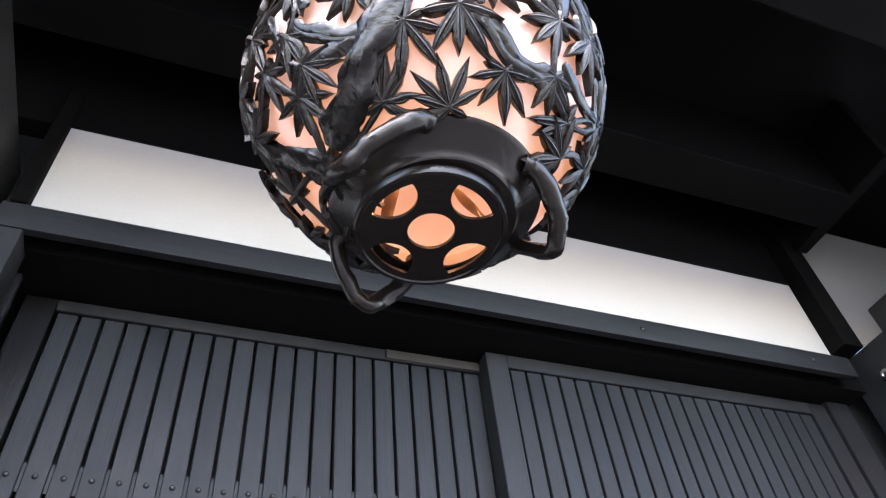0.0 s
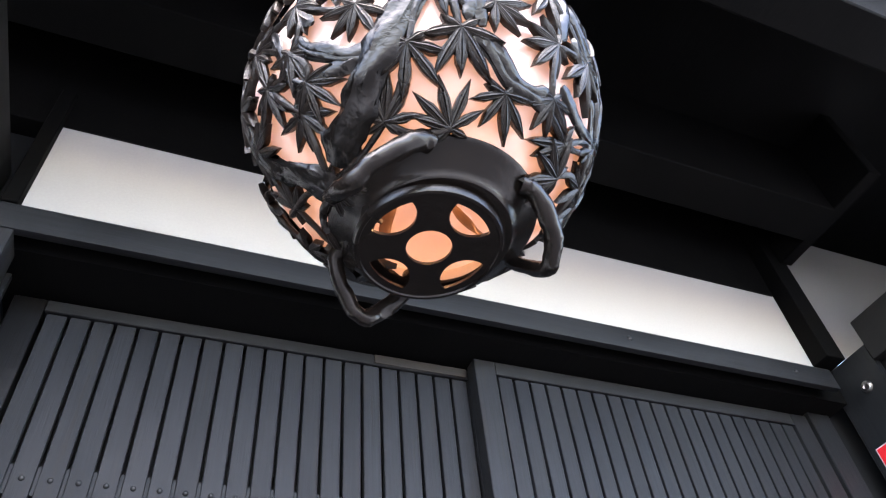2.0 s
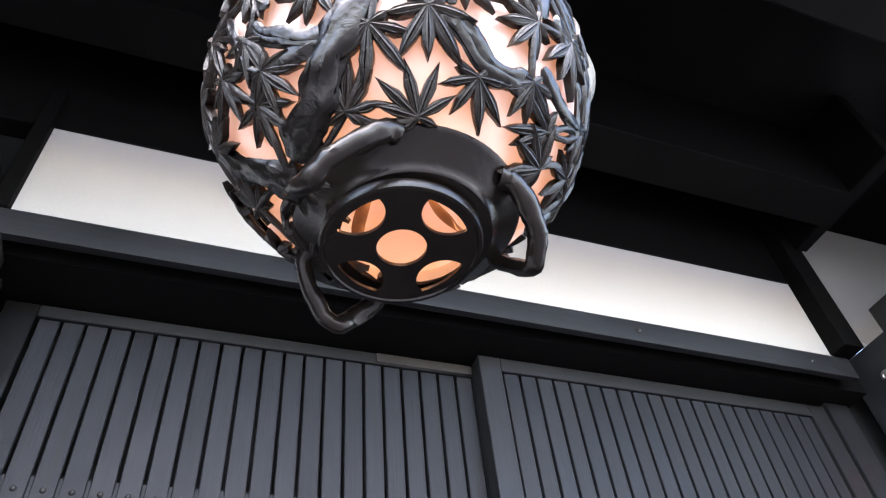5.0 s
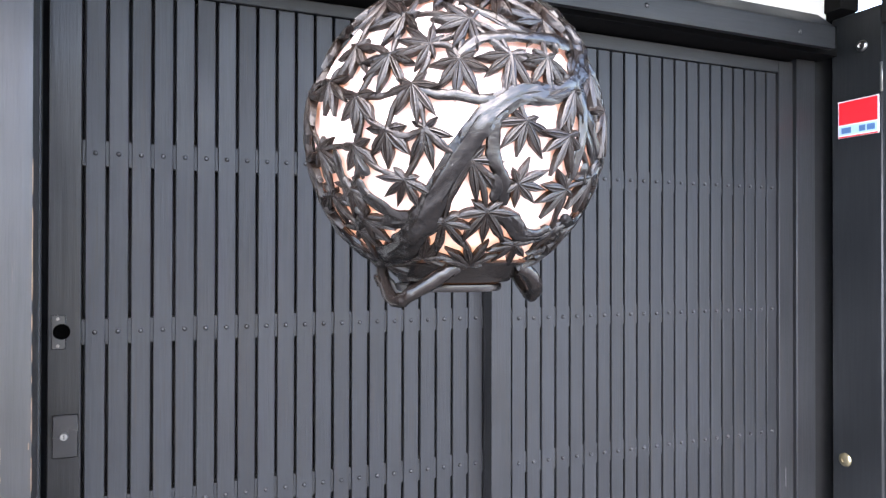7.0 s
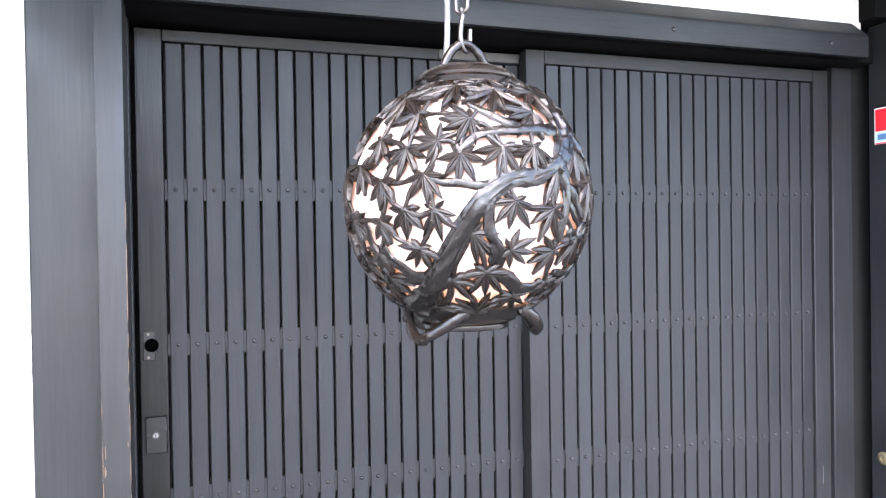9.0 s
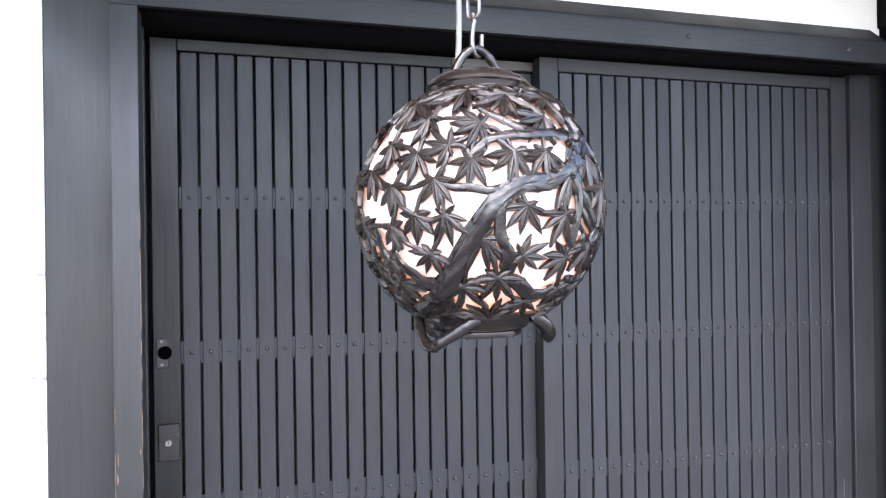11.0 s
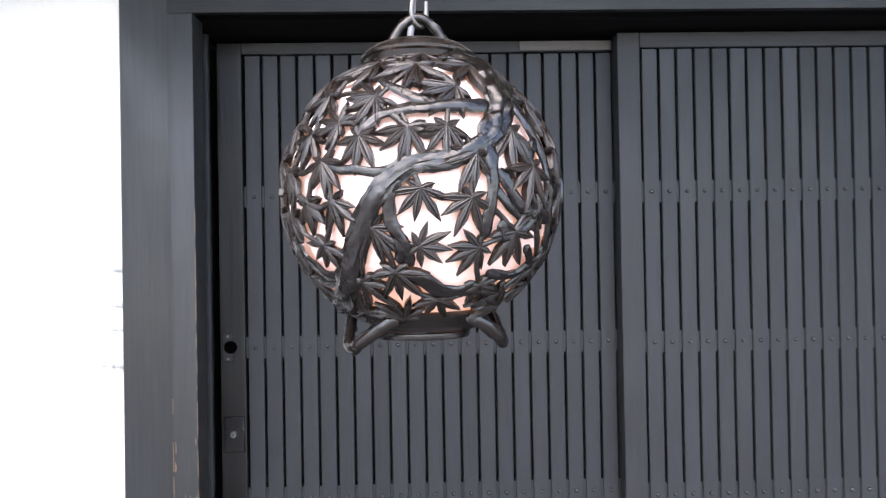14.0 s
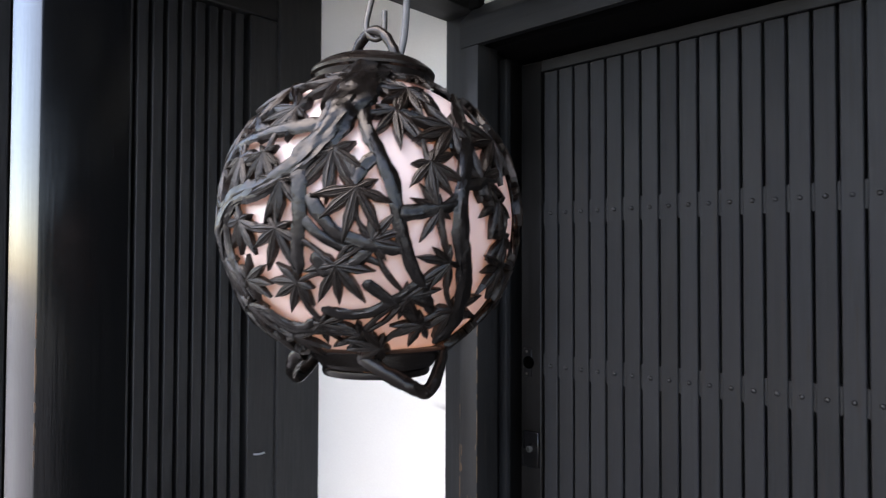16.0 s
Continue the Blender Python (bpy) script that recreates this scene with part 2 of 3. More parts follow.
def lathe(profile, steps=48, centre=(0, 0, 0)):
    """A turned body from (radius, height) pairs; a radius of 0 closes it."""
    bm = bmesh.new()
    rings = []
    for r, z in profile:
        if r <= 1e-6:
            rings.append([bm.verts.new((centre[0], centre[1], centre[2] + z))])
        else:
            rings.append([bm.verts.new((centre[0] + r * math.cos(math.tau * k / steps), centre[1] + r * math.sin(math.tau * k / steps), centre[2] + z)) for k in range(steps)])
    for a, b in zip(rings, rings[1:]):
        for k in range(steps):
            n = (k + 1) % steps
            if len(a) == 1 and len(b) > 1:
                bm.faces.new((a[0], b[n], b[k]))
            elif len(b) == 1 and len(a) > 1:
                bm.faces.new((a[k], a[n], b[0]))
            elif len(a) > 1:
                bm.faces.new((a[k], a[n], b[n], b[k]))
    bmesh.ops.recalc_face_normals(bm, faces=bm.faces[:])
    return bm


def spline(points, steps=6):
    """A smooth run through control points."""
    p = [Vector(q) for q in points]
    p = [p[0] * 2 - p[1]] + p + [p[-1] * 2 - p[-2]]
    out = []
    for i in range(1, len(p) - 2):
        a, b, c, d = p[i - 1:i + 3]
        for k in range(steps):
            u = k / steps
            out.append(0.5 * (2 * b + (c - a) * u + (2 * a - 5 * b + 4 * c - d) * u * u + (3 * b - a - 3 * c + d) * u ** 3))
    out.append(p[-2])
    return out


def tube(path, radii, sides=10, closed=False, knobs=0.0, flat=1.0, flat_from=None, ridges=0.0):
    """A round bar along a path; flat squeezes it towards flat_from, ridges run along it like bark."""
    bm = bmesh.new()
    n = len(path)
    rings = []
    last = None
    gone = 0.0
    for i, p in enumerate(path):
        gone += (p - path[max(i - 1, 0)]).length
        if closed:
            way = (path[(i + 1) % n] - path[i - 1]).normalized()
        else:
            way = (path[min(i + 1, n - 1)] - path[max(i - 1, 0)]).normalized()
        if flat_from is not None:
            u = (p - flat_from).normalized()
        elif last is None:
            u = Vector((0, 0, 1)) if abs(way.z) < 0.8 else Vector((1, 0, 0))
        else:
            u = last
        u = (u - way * u.dot(way)).normalized()
        last = u
        w = way.cross(u)
        r = radii if isinstance(radii, float) else radii[0] + (radii[-1] - radii[0]) * i / (n - 1) if len(radii) == 2 else radii[i]
        ring = []
        for k in range(sides):
            a = math.tau * k / sides
            q = p + (u * math.cos(a) * flat + w * math.sin(a)) * r
            if knobs:
                q += (q - p) * knobs * (noise.noise(q * 110) + 0.45 * noise.noise(q * 290))
            if ridges:
                q += (q - p) * ridges * noise.noise(Vector((math.cos(a) * 3.2 + p.x * 9, math.sin(a) * 3.2, gone * 45)))
            ring.append(bm.verts.new(q))
        rings.append(ring)
    pairs = list(zip(rings, rings[1:])) + ([(rings[-1], rings[0])] if closed else [])
    for a, b in pairs:
        for k in range(sides):
            m = (k + 1) % sides
            bm.faces.new((a[k], a[m], b[m], b[k]))
    if not closed:
        bm.faces.new(rings[0][::-1])
        bm.faces.new(rings[-1])
    bmesh.ops.recalc_face_normals(bm, faces=bm.faces[:])
    return bm


def mesh_of(name, bm, mat, smooth=True, origin=(0, 0, 0)):
    bmesh.ops.translate(bm, verts=bm.verts[:], vec=-Vector(origin))
    me = bpy.data.meshes.new(name)
    bm.to_mesh(me)
    bm.free()
    me.materials.append(mat)
    if smooth:
        me.shade_smooth()
        me.set_sharp_from_angle(angle=radians(40))
    return me


def base_of(ob):
    place = Vector(ob.location)
    while ob.parent:
        ob = ob.parent
        place += Vector(ob.location)
    return place


def part(name, bm, mat, parent, label=""):
    """A mesh of its own under a thing or a part, given in the world's metres."""
    ob = new(name, mesh_of(name, bm, mat, origin=base_of(parent)))
    ob.parent = parent
    return tagged(ob, label)


def piece(name, mesh, parent, place, turn=None):
    """One more object on a shared mesh, at a place in the world's metres."""
    ob = new(name, mesh)
    ob.parent = parent
    m = Matrix.Translation(Vector(place) - base_of(parent))
    ob.matrix_basis = m @ turn if turn is not None else m
    return ob


def thing(name, base, label, category, group="", kind=""):
    ob = new(name)
    ob.location = base
    ob.empty_display_size = 0.05
    return tagged(ob, label, category, group, kind)


def solid(name, bm, mat, label, category="", kind="structure", group=""):
    return tagged(new(name, mesh_of(name, bm, mat)), label, category, group, kind)


# ---- large structure ----
LINTEL_LOW, LINTEL_TOP, HEAD = 1.905, 2.000, 2.228

ground = solid("ground", block(-400, 400, -400, 400, -0.3, 0.0), stone, "grey stone paving in front of the entrance", "ground")

# Unseen slab, added dark to cut the light bounced up from the paving.
floor = solid("floor", block(-1.75, 1.89, -3.2, 0.08, 0.0, 0.015), dark_stone, "unseen dark slab added to cut light bounced from the ground", "floor")

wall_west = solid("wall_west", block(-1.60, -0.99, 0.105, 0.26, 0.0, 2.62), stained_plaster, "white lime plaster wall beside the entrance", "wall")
wall_over_door = solid("wall_over_door", block(-0.866, 0.834, 0.0495, 0.20, 1.98, 2.25), plaster, "white plaster strip above the door lintel, eaves shade put into its colour", "wall")

post_left = solid("post_1", block(-1.004, -0.883, 0.090, 0.24, 0.0, 2.62, 0.003), post_wood, "black stained square timber wall post", "post")
jamb_left = solid("door_frame_1", block(-0.882, -0.838, 0.006, 0.066, 0.0, LINTEL_LOW + 0.002, 0.002, 2), trim_wood, "dark door jamb with worn brown edge", "door frame")
jamb_rebate = solid("door_frame_3", block(-0.8795, -0.858, 0.0665, 0.24, 0.0, 1.897), shaded_wood, "rebate behind the door jamb, its shade put into the dark colour", "door frame")
jamb_stop = solid("door_frame_4", block(-0.8577, -0.8385, 0.094, 0.108, 0.0, 1.897, 0.003, 2), frame_wood, "dark timber stop bead beside the door jamb", "door frame")
upper_post_left = solid("post_2", block(-0.885, -0.859, 0.030, 0.19, LINTEL_TOP - 0.01, 2.32, 0.002), eaves_shade_wood, "dark timber upright beside the plaster strip", "post")


def lintel_body(x0, x1):
    """A timber beam with an upright face, a top that slopes back to the plaster and a groove below."""
    bm = bmesh.new()
    section = ((0.003, LINTEL_LOW), (0.003, 1.955), (0.0065, 1.9605), (0.049, LINTEL_TOP), (0.049, 1.948), (0.020, 1.948), (0.018, LINTEL_LOW))
    ends = [[bm.verts.new((x, y, z)) for y, z in section] for x in (x0, x1)]
    for k in range(len(section)):
        n = (k + 1) % len(section)
        bm.faces.new((ends[0][k], ends[0][n], ends[1][n], ends[1][k]))
    bm.faces.new(ends[0])
    bm.faces.new(ends[1][::-1])
    bmesh.ops.recalc_face_normals(bm, faces=bm.faces[:])
    bmesh.ops.bevel(bm, geom=bm.edges[:], offset=0.0015, segments=2, affect="EDGES", profile=0.6)
    return bm


lintel = solid("lintel", lintel_body(-0.882, 0.806), rail_wood, "dark timber lintel over the sliding doors", "lintel")
# Near-black in place of the shade inside the recess under the lintel.
track_head = solid("door_track", block(-0.858, 0.871, 0.0495, 0.24, 1.9065, 1.9795), eaves_shade_wood, "head track of the sliding doors, recess shade put into its colour", "door track")
head_beam = solid("beam_1", block(-1.60, 0.8275, 0.046, 0.20, HEAD, 2.569, 0.003), eaves_shade_wood, "black timber beam under the eaves", "beam")
jamb_right = solid("door_frame_2", block(0.792, 0.857, 0.098, 0.24, 0.0, LINTEL_LOW, 0.002), frame_wood, "dark timber jamb beside the sliding door", "door frame")
# The recess's shade is put into this wall's near-black colour.
back_right = solid("wall_corner", block(0.8575, 1.02, 0.112, 0.26, 0.0, 2.10), dark_board, "corner recess wall, the recess shade put into its near-black colour", "wall")
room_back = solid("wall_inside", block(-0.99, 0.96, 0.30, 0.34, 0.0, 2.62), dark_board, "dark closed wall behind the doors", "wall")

# east wing
post_right = solid("post_3", block(0.884, 0.99, -0.056, 0.074, 0.0, 2.004, 0.003), post_wood, "black stained timber post of the side wall", "post")
post_right_up = solid("post_4", block(0.828, 0.889, 0.004, 0.0995, 2.0045, 2.569, 0.002), eaves_shade_wood, "black timber post under the eaves", "post")
wing_beam = solid("beam_2", block(0.880, 0.93, -0.32, -0.0565, 1.955, 2.066, 0.003), shaded_beam_wood, "dark timber beam of the side wall", "beam")
wing_white = solid("wall_east_upper", block(0.889, 1.899, 0.082, 0.0995, 2.101, 2.568), plaster, "white plaster wall beyond the side frame, shade put into its colour", "wall")
wing_panel = solid("wall_east", block(0.900, 0.98, -0.115, -0.0565, 0.0, 1.955), shaded_wood, "dark recessed timber boarding of the side wall", "wall")
# Unseen walls, added to keep daylight off the plaster beyond the side frame.
wing_light_block = solid("wall_front", block(0.9805, 1.9, -0.36, -0.32, 0.0, 2.30), dark_board, "unseen dark wall added to shade the plaster past the side frame", "wall")
wing_back = solid("wall_far", block(1.9, 2.0, -0.36, 0.26, 0.0, 2.62), dark_board, "unseen dark wall added to close off light past the side frame", "wall")
wing_edge = solid("post_5", block(0.888, 0.98, -0.32, -0.115, 0.0, 1.955, 0.002), shaded_wood, "dark timber boarding of the side wall", "wall")


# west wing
wing_post = solid("post_6", block(-1.62, -1.476, -0.021, 0.12, 0.0, 2.62, 0.003), lit_grey_wood, "dark timber corner post of the side lattice", "post")
lattice_head = solid("beam_3", block(-1.62, -1.482, -0.72, -0.0215, 2.10, 2.25, 0.003), shaded_beam_wood, "black timber head beam above the lattice", "beam")
wall_above_lattice = solid("wall_lattice_upper", block(-1.62, -1.50, -0.72, -0.0215, 2.25, 2.57), dark_board, "black boarding above the lattice", "wall")

# front of the porch
front_post = solid("post_7", block(-1.036, -0.910, -0.721, -0.612, 0.0, 2.30, 0.004, 2), porch_wood, "weathered dark timber post at the porch front", "post")
tie_beam = solid("beam_4", block(-1.000, -0.910, -0.611, 0.0895, 2.008, 2.12, 0.003), shaded_beam_wood, "dark timber tie beam from the wall to the porch post", "beam")
front_beam = solid("beam_5", block(-1.30, 1.9, -0.655, -0.565, 2.20, 2.569, 0.004), eaves_shade_wood, "dark timber beam along the porch front", "beam")
cross_beam = solid("beam_6", block(-1.62, 0.8615, -0.20, -0.089, 2.309, 2.569, 0.003), eaves_shade_wood, "black timber cross beam under the eaves", "beam")
wing_top = solid("beam_7", block(0.862, 0.900, -0.32, 0.003, 2.316, 2.569, 0.003), eaves_shade_wood, "black timber beam between the side posts", "beam")
ceiling = solid("ceiling", block(-1.75, 2.0, -0.98, 0.30, 2.57, 2.62), eaves_shade_wood, "black boarded ceiling under the eaves", "ceiling")


# ---- sliding doors ----
def rounded_head(radius, height):
    bm = lathe([(0.0, height), (radius * 0.55, height * 0.86), (radius * 0.9, height * 0.45), (radius, 0.0)], 10)
    bmesh.ops.rotate(bm, verts=bm.verts[:], cent=(0, 0, 0), matrix=Matrix.Rotation(radians(90), 3, "X"))
    return bm


slat_mesh = mesh_of("slat", block(-0.0150, 0.0150, 0.0, 0.012, -0.885, 0.885, 0.0012), slat_wood)
rivet_mesh = mesh_of("rivet", rounded_head(0.0042, 0.0038), rivet_iron)


def sliding_door(name, x0, x1, face, left, right, top, rail, first, rows, label):
    """A door leaf between x0 and x1 whose slats lie at face; left and right are the inner edges of its stiles."""
    door = thing(name, ((x0 + x1) / 2, face, 0.0), label, "door", "sliding doors", "structure")
    # The left leaf's outer stile takes the wood with the jamb's shade in it.
    part("stile", block(x0, left, face - 0.004, face + 0.028, 0.02, top + rail, 0.0015), shaded_wood if x0 < -0.5 else frame_wood, door)
    part("stile", block(right, x1, face - 0.004, face + 0.028, 0.02, top + rail, 0.0015), frame_wood, door)
    part("top_rail", block(left, right, face - 0.004, face + 0.028, top, top + rail, 0.0015), rail_wood, door)
    part("bottom_rail", block(left, right, face - 0.004, face + 0.028, 0.02, 0.10, 0.0015), rail_wood, door)
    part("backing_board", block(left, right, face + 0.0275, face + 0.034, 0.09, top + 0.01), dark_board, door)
    for z in rows:
        part("batten", block(left, right, face + 0.004, face + 0.026, z - 0.021, z + 0.021), rail_wood, door)
    for k in range(21):
        x = first + k * PITCH
        piece("slat", slat_mesh, door, (x, face, top - 0.8865))
        for z in rows:
            piece("rivet", rivet_mesh, door, (x, face - 0.0002, z))
    return door


PITCH = 0.035
door_left = sliding_door("door_1", -0.834, -0.030, 0.140, -0.785, -0.046, 1.868, 0.023, -0.765, (1.587, 1.289, 0.992, 0.694, 0.396), "black slatted sliding door with rivet rows, closed")
door_right = sliding_door("door_2", -0.047, 0.785, 0.1065, -0.0025, 0.7375, 1.865, 0.030, 0.0175, (1.583, 1.288, 0.991, 0.694, 0.396), "black slatted sliding door in front of its neighbour, closed")

# finger pull and lock on the left leaf
pull = part("finger_pull", block(-0.8275, -0.8070, 0.1335, 0.136, 1.263, 1.319, 0.001), plate_metal, door_left, "dark metal pull plate with a round hole")
cup = lathe([(0.0, 0.0004), (0.0098, 0.0004), (0.0102, 0.0016), (0.0118, 0.0020), (0.0128, 0.0)], 24)
bmesh.ops.rotate(cup, verts=cup.verts[:], cent=(0, 0, 0), matrix=Matrix.Rotation(radians(90), 3, "X"))
bmesh.ops.translate(cup, verts=cup.verts[:], vec=(-0.813, 0.1322, 1.292))
for z in (1.269, 1.313):
    part("screw", tube([Vector((-0.8185, 0.1338, z)), Vector((-0.8185, 0.1326, z))], 0.0026, 12), chain_steel, pull, "small dull screw")
part("cup", cup, hole_shade, pull, "black disc that stands for the round finger hole's inside")
lock = part("lock_plate", block(-0.826, -0.788, 0.130, 0.136, 1.087, 1.157, 0.0015), plate_metal, door_left, "black lock plate with a bright cylinder")
barrel = lathe([(0.0, 0.006), (0.0052, 0.006), (0.0062, 0.0045), (0.0062, -0.002)], 20)
bmesh.ops.rotate(barrel, verts=barrel.verts[:], cent=(0, 0, 0), matrix=Matrix.Rotation(radians(90), 3, "X"))
bmesh.ops.translate(barrel, verts=barrel.verts[:], vec=(-0.808, 0.130, 1.1225))
part("cylinder", barrel, cylinder_steel, lock, "worn steel lock cylinder")
# Thin dark slip for the keyhole's shaded inside.
part("keyhole", block(-0.8088, -0.8072, 0.1236, 0.1245, 1.119, 1.126), dark_board, lock)

part("scuff", block(0.7572, 0.7592, 0.1016, 0.1024, 0.852, 0.898, 0.0003), scuff_wood, door_right, "pale rubbed mark on the stile")

upper_track = solid("trim_1", block(-0.235, -0.050, 0.1325, 0.1357, 1.8695, 1.8895, 0.001), brown_rail, "brown worn strip on the left door's top rail", "trim")

# nail heads on the lintel
nail_mesh = mesh_of("nail", rounded_head(0.006, 0.004), lock_metal)
for x in (0.258, 0.691):
    nail = new("nail", nail_mesh)
    nail.location = (x, 0.0033, 1.931)
    tagged(nail, "dark iron nail head in the lintel", "nail", "nails in the lintel")


# ---- side lattice ----
lattice = thing("lattice_door", (-1.49, -0.4, 0.0), "black timber lattice door of the side wall", "door", kind="structure")
part("stile", block(-1.535, -1.484, -0.098, -0.022, 0.0, 2.098, 0.002), lit_grey_wood, lattice)
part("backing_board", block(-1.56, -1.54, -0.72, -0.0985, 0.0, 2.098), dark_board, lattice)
bar_mesh = mesh_of("bar", block(-0.030, 0.0, -0.0112, 0.0112, -1.045, 1.045, 0.0015), lit_grey_wood)
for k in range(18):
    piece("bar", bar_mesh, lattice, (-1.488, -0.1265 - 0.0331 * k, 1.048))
pin = tube([Vector((-1.485, -0.080, 1.024)), Vector((-1.476, -0.070, 1.024)), Vector((-1.474, -0.056, 1.026))], 0.0024, 8)
part("latch_pin", pin, steel, lattice, "small steel latch pin")


# ---- sticker and fixings on the side post ----
sticker = thing("sticker", (0.8835, 0.002, 1.70), "red white and blue security sticker on the post", "sticker")
sheet = part("sheet", block(0.8820, 0.8837, -0.0500, 0.0550, 1.7045, 1.7945, 0.0003), sticker_white, sticker)
part("red_field", block(0.8812, 0.8822, -0.0470, 0.0520, 1.7365, 1.7915), sticker_red, sheet)
part("red_line", block(0.8812, 0.8822, -0.0480, 0.0530, 1.7050, 1.7080), sticker_red, sheet)
part("blue_band", block(0.8812, 0.8822, -0.0470, 0.0520, 1.7110, 1.7335), sticker_blue, sheet)
for y0, y1 in ((0.045, 0.020), (-0.001, -0.017), (-0.021, -0.041)):
    part("bar", block(0.8806, 0.8813, y1, y0, 1.715, 1.729), sticker_navy, sheet)


def side_disc(profile, place, mat, name, label, category):
    bm = lathe(profile, 24)
    bmesh.ops.rotate(bm, verts=bm.verts[:], cent=(0, 0, 0), matrix=Matrix.Rotation(radians(-90), 3, "Y"))
    ob = new(name, mesh_of(name, bm, mat))
    ob.location = place
    return tagged(ob, label, category)


side_disc([(0.0, 0.004), (0.004, 0.004), (0.006, 0.007), (0.011, 0.0065), (0.0135, 0.003), (0.014, -0.001)], (0.884, -0.007, 1.918), steel, "screw_eye", "round steel fixing on the dark post", "fixing")
side_disc([(0.0, 0.003), (0.005, 0.003), (0.006, 0.006), (0.013, 0.005), (0.016, 0.002), (0.0165, -0.001)], (0.884, 0.039, 0.920), brass, "socket_disc", "round tarnished brass disc on the post", "fixing")

strip = new("metal_strip", mesh_of("metal_strip", block(0.8815, 0.8845, -0.0585, -0.0525, 1.800, 1.868, 0.0006), steel))
tagged(strip, "thin bright metal strip on the post's edge", "fixing")

# ceiling globe
GLOBE = Vector((-0.057, -0.335, 2.153))
globe_lamp = thing("pendant_lamp", (GLOBE.x, GLOBE.y, 2.57), "white opal globe pendant lamp under the dark eaves, unlit", "lamp")
collar = part("collar", lathe([(0.0, 0.112), (0.040, 0.112), (0.045, 0.100), (0.045, 0.080), (0.036, 0.066), (0.0, 0.066)], 32, GLOBE), lock_metal, globe_lamp)
part("globe", lathe([(0.083 * math.sin(math.pi * k / 24), -0.083 * math.cos(math.pi * k / 24)) for k in range(25)], 40, GLOBE), opal, collar, "white opal glass globe")
part("stem", lathe([(0.0, 0.425), (0.009, 0.425), (0.009, 0.111), (0.0, 0.111)], 16, GLOBE), lock_metal, globe_lamp)


# ---- the lantern ----
HUB, RADIUS, TALL = Vector((-0.4336, -0.5919, 1.5219)), 0.1322, 1.0
lantern = thing("hanging_lantern", HUB + Vector((0, 0, -0.155)), "round cast iron lantern with maple leaf openwork, lit", "lantern")


def on_ball(az, el, r=RADIUS):
    a, e = radians(az), radians(el)
    return HUB + Vector((math.cos(e) * math.cos(a) * r, math.cos(e) * math.sin(a) * r, math.sin(e) * r * TALL))


# white shade inside the openwork, open below
part("shade", lathe([(0.1215 * math.cos(radians(e)), 0.1215 * TALL * math.sin(radians(e))) for e in range(-66, 67, 4)], 64, HUB), shade_glass, lantern, "thin white glass shade glowing warm")
holder = part("lamp_holder", lathe([(0.0, 0.046), (0.017, 0.046), (0.019, 0.06), (0.019, 0.118), (0.0, 0.118)], 24, HUB), lock_metal, lantern)
part("bulb", lathe([(0.0, -0.045), (0.014, -0.042), (0.024, -0.03), (0.028, -0.014), (0.024, 0.004), (0.014, 0.022), (0.013, 0.045), (0.0, 0.045)], 24, HUB), bulb_glass, holder, "warm glowing light bulb")
glow_data = bpy.data.lights.new("bulb_light", "POINT")
glow_data.energy, glow_data.color, glow_data.shadow_soft_size = 0.052, (1.0, 0.50, 0.24), 0.025
glow = new("bulb_light", glow_data)
glow.location = HUB + Vector((0, 0, -0.062))

# cap, loop, neck and floor
part("cap", lathe([(0.0, 0.1400), (0.030, 0.1396), (0.0385, 0.1380), (0.0450, 0.1350), (0.0495, 0.1318), (0.0530, 0.1290), (0.0545, 0.1268), (0.0540, 0.1245), (0.0515, 0.1230), (0.0500, 0.1180), (0.0, 0.1170)], 64, HUB), smooth_iron, lantern)
loop_path = spline([HUB + Vector(p) for p in ((-0.028, -0.004, 0.134), (-0.0235, -0.003, 0.146), (-0.013, -0.002, 0.1605), (0.0, 0.0, 0.1668), (0.013, 0.002, 0.1605), (0.0235, 0.003, 0.146), (0.029, 0.004, 0.134))], 6)
part("loop", tube(loop_path, 0.0046, 12, knobs=0.25), smooth_iron, lantern)
BASE, PLATE = HUB + Vector((0.0020, 0.0050, 0.0)), HUB + Vector((-0.0022, 0.0075, 0.0))
# Its inner lip is added to keep bulb light out of the slit below.
part("neck", lathe([(0.0600, -0.1065), (0.0655, -0.1072), (0.0672, -0.1090), (0.0662, -0.1106), (0.0640, -0.1118), (0.0525, -0.1210), (0.0500, -0.1228), (0.0495, -0.1244), (0.0480, -0.1258), (0.0400, -0.1262), (0.0395, -0.1248), (0.0445, -0.1236), (0.0555, -0.1120), (0.0580, -0.1065)], 72, BASE), smooth_iron, lantern, "smooth tapered iron neck ring")
part("plate_rim", lathe([(0.0430, -0.1284), (0.0450, -0.1271), (0.0468, -0.1280), (0.0472, -0.1310), (0.0460, -0.1336), (0.0440, -0.1338), (0.0425, -0.1315), (0.0430, -0.1284)], 64, PLATE), smooth_iron, lantern)


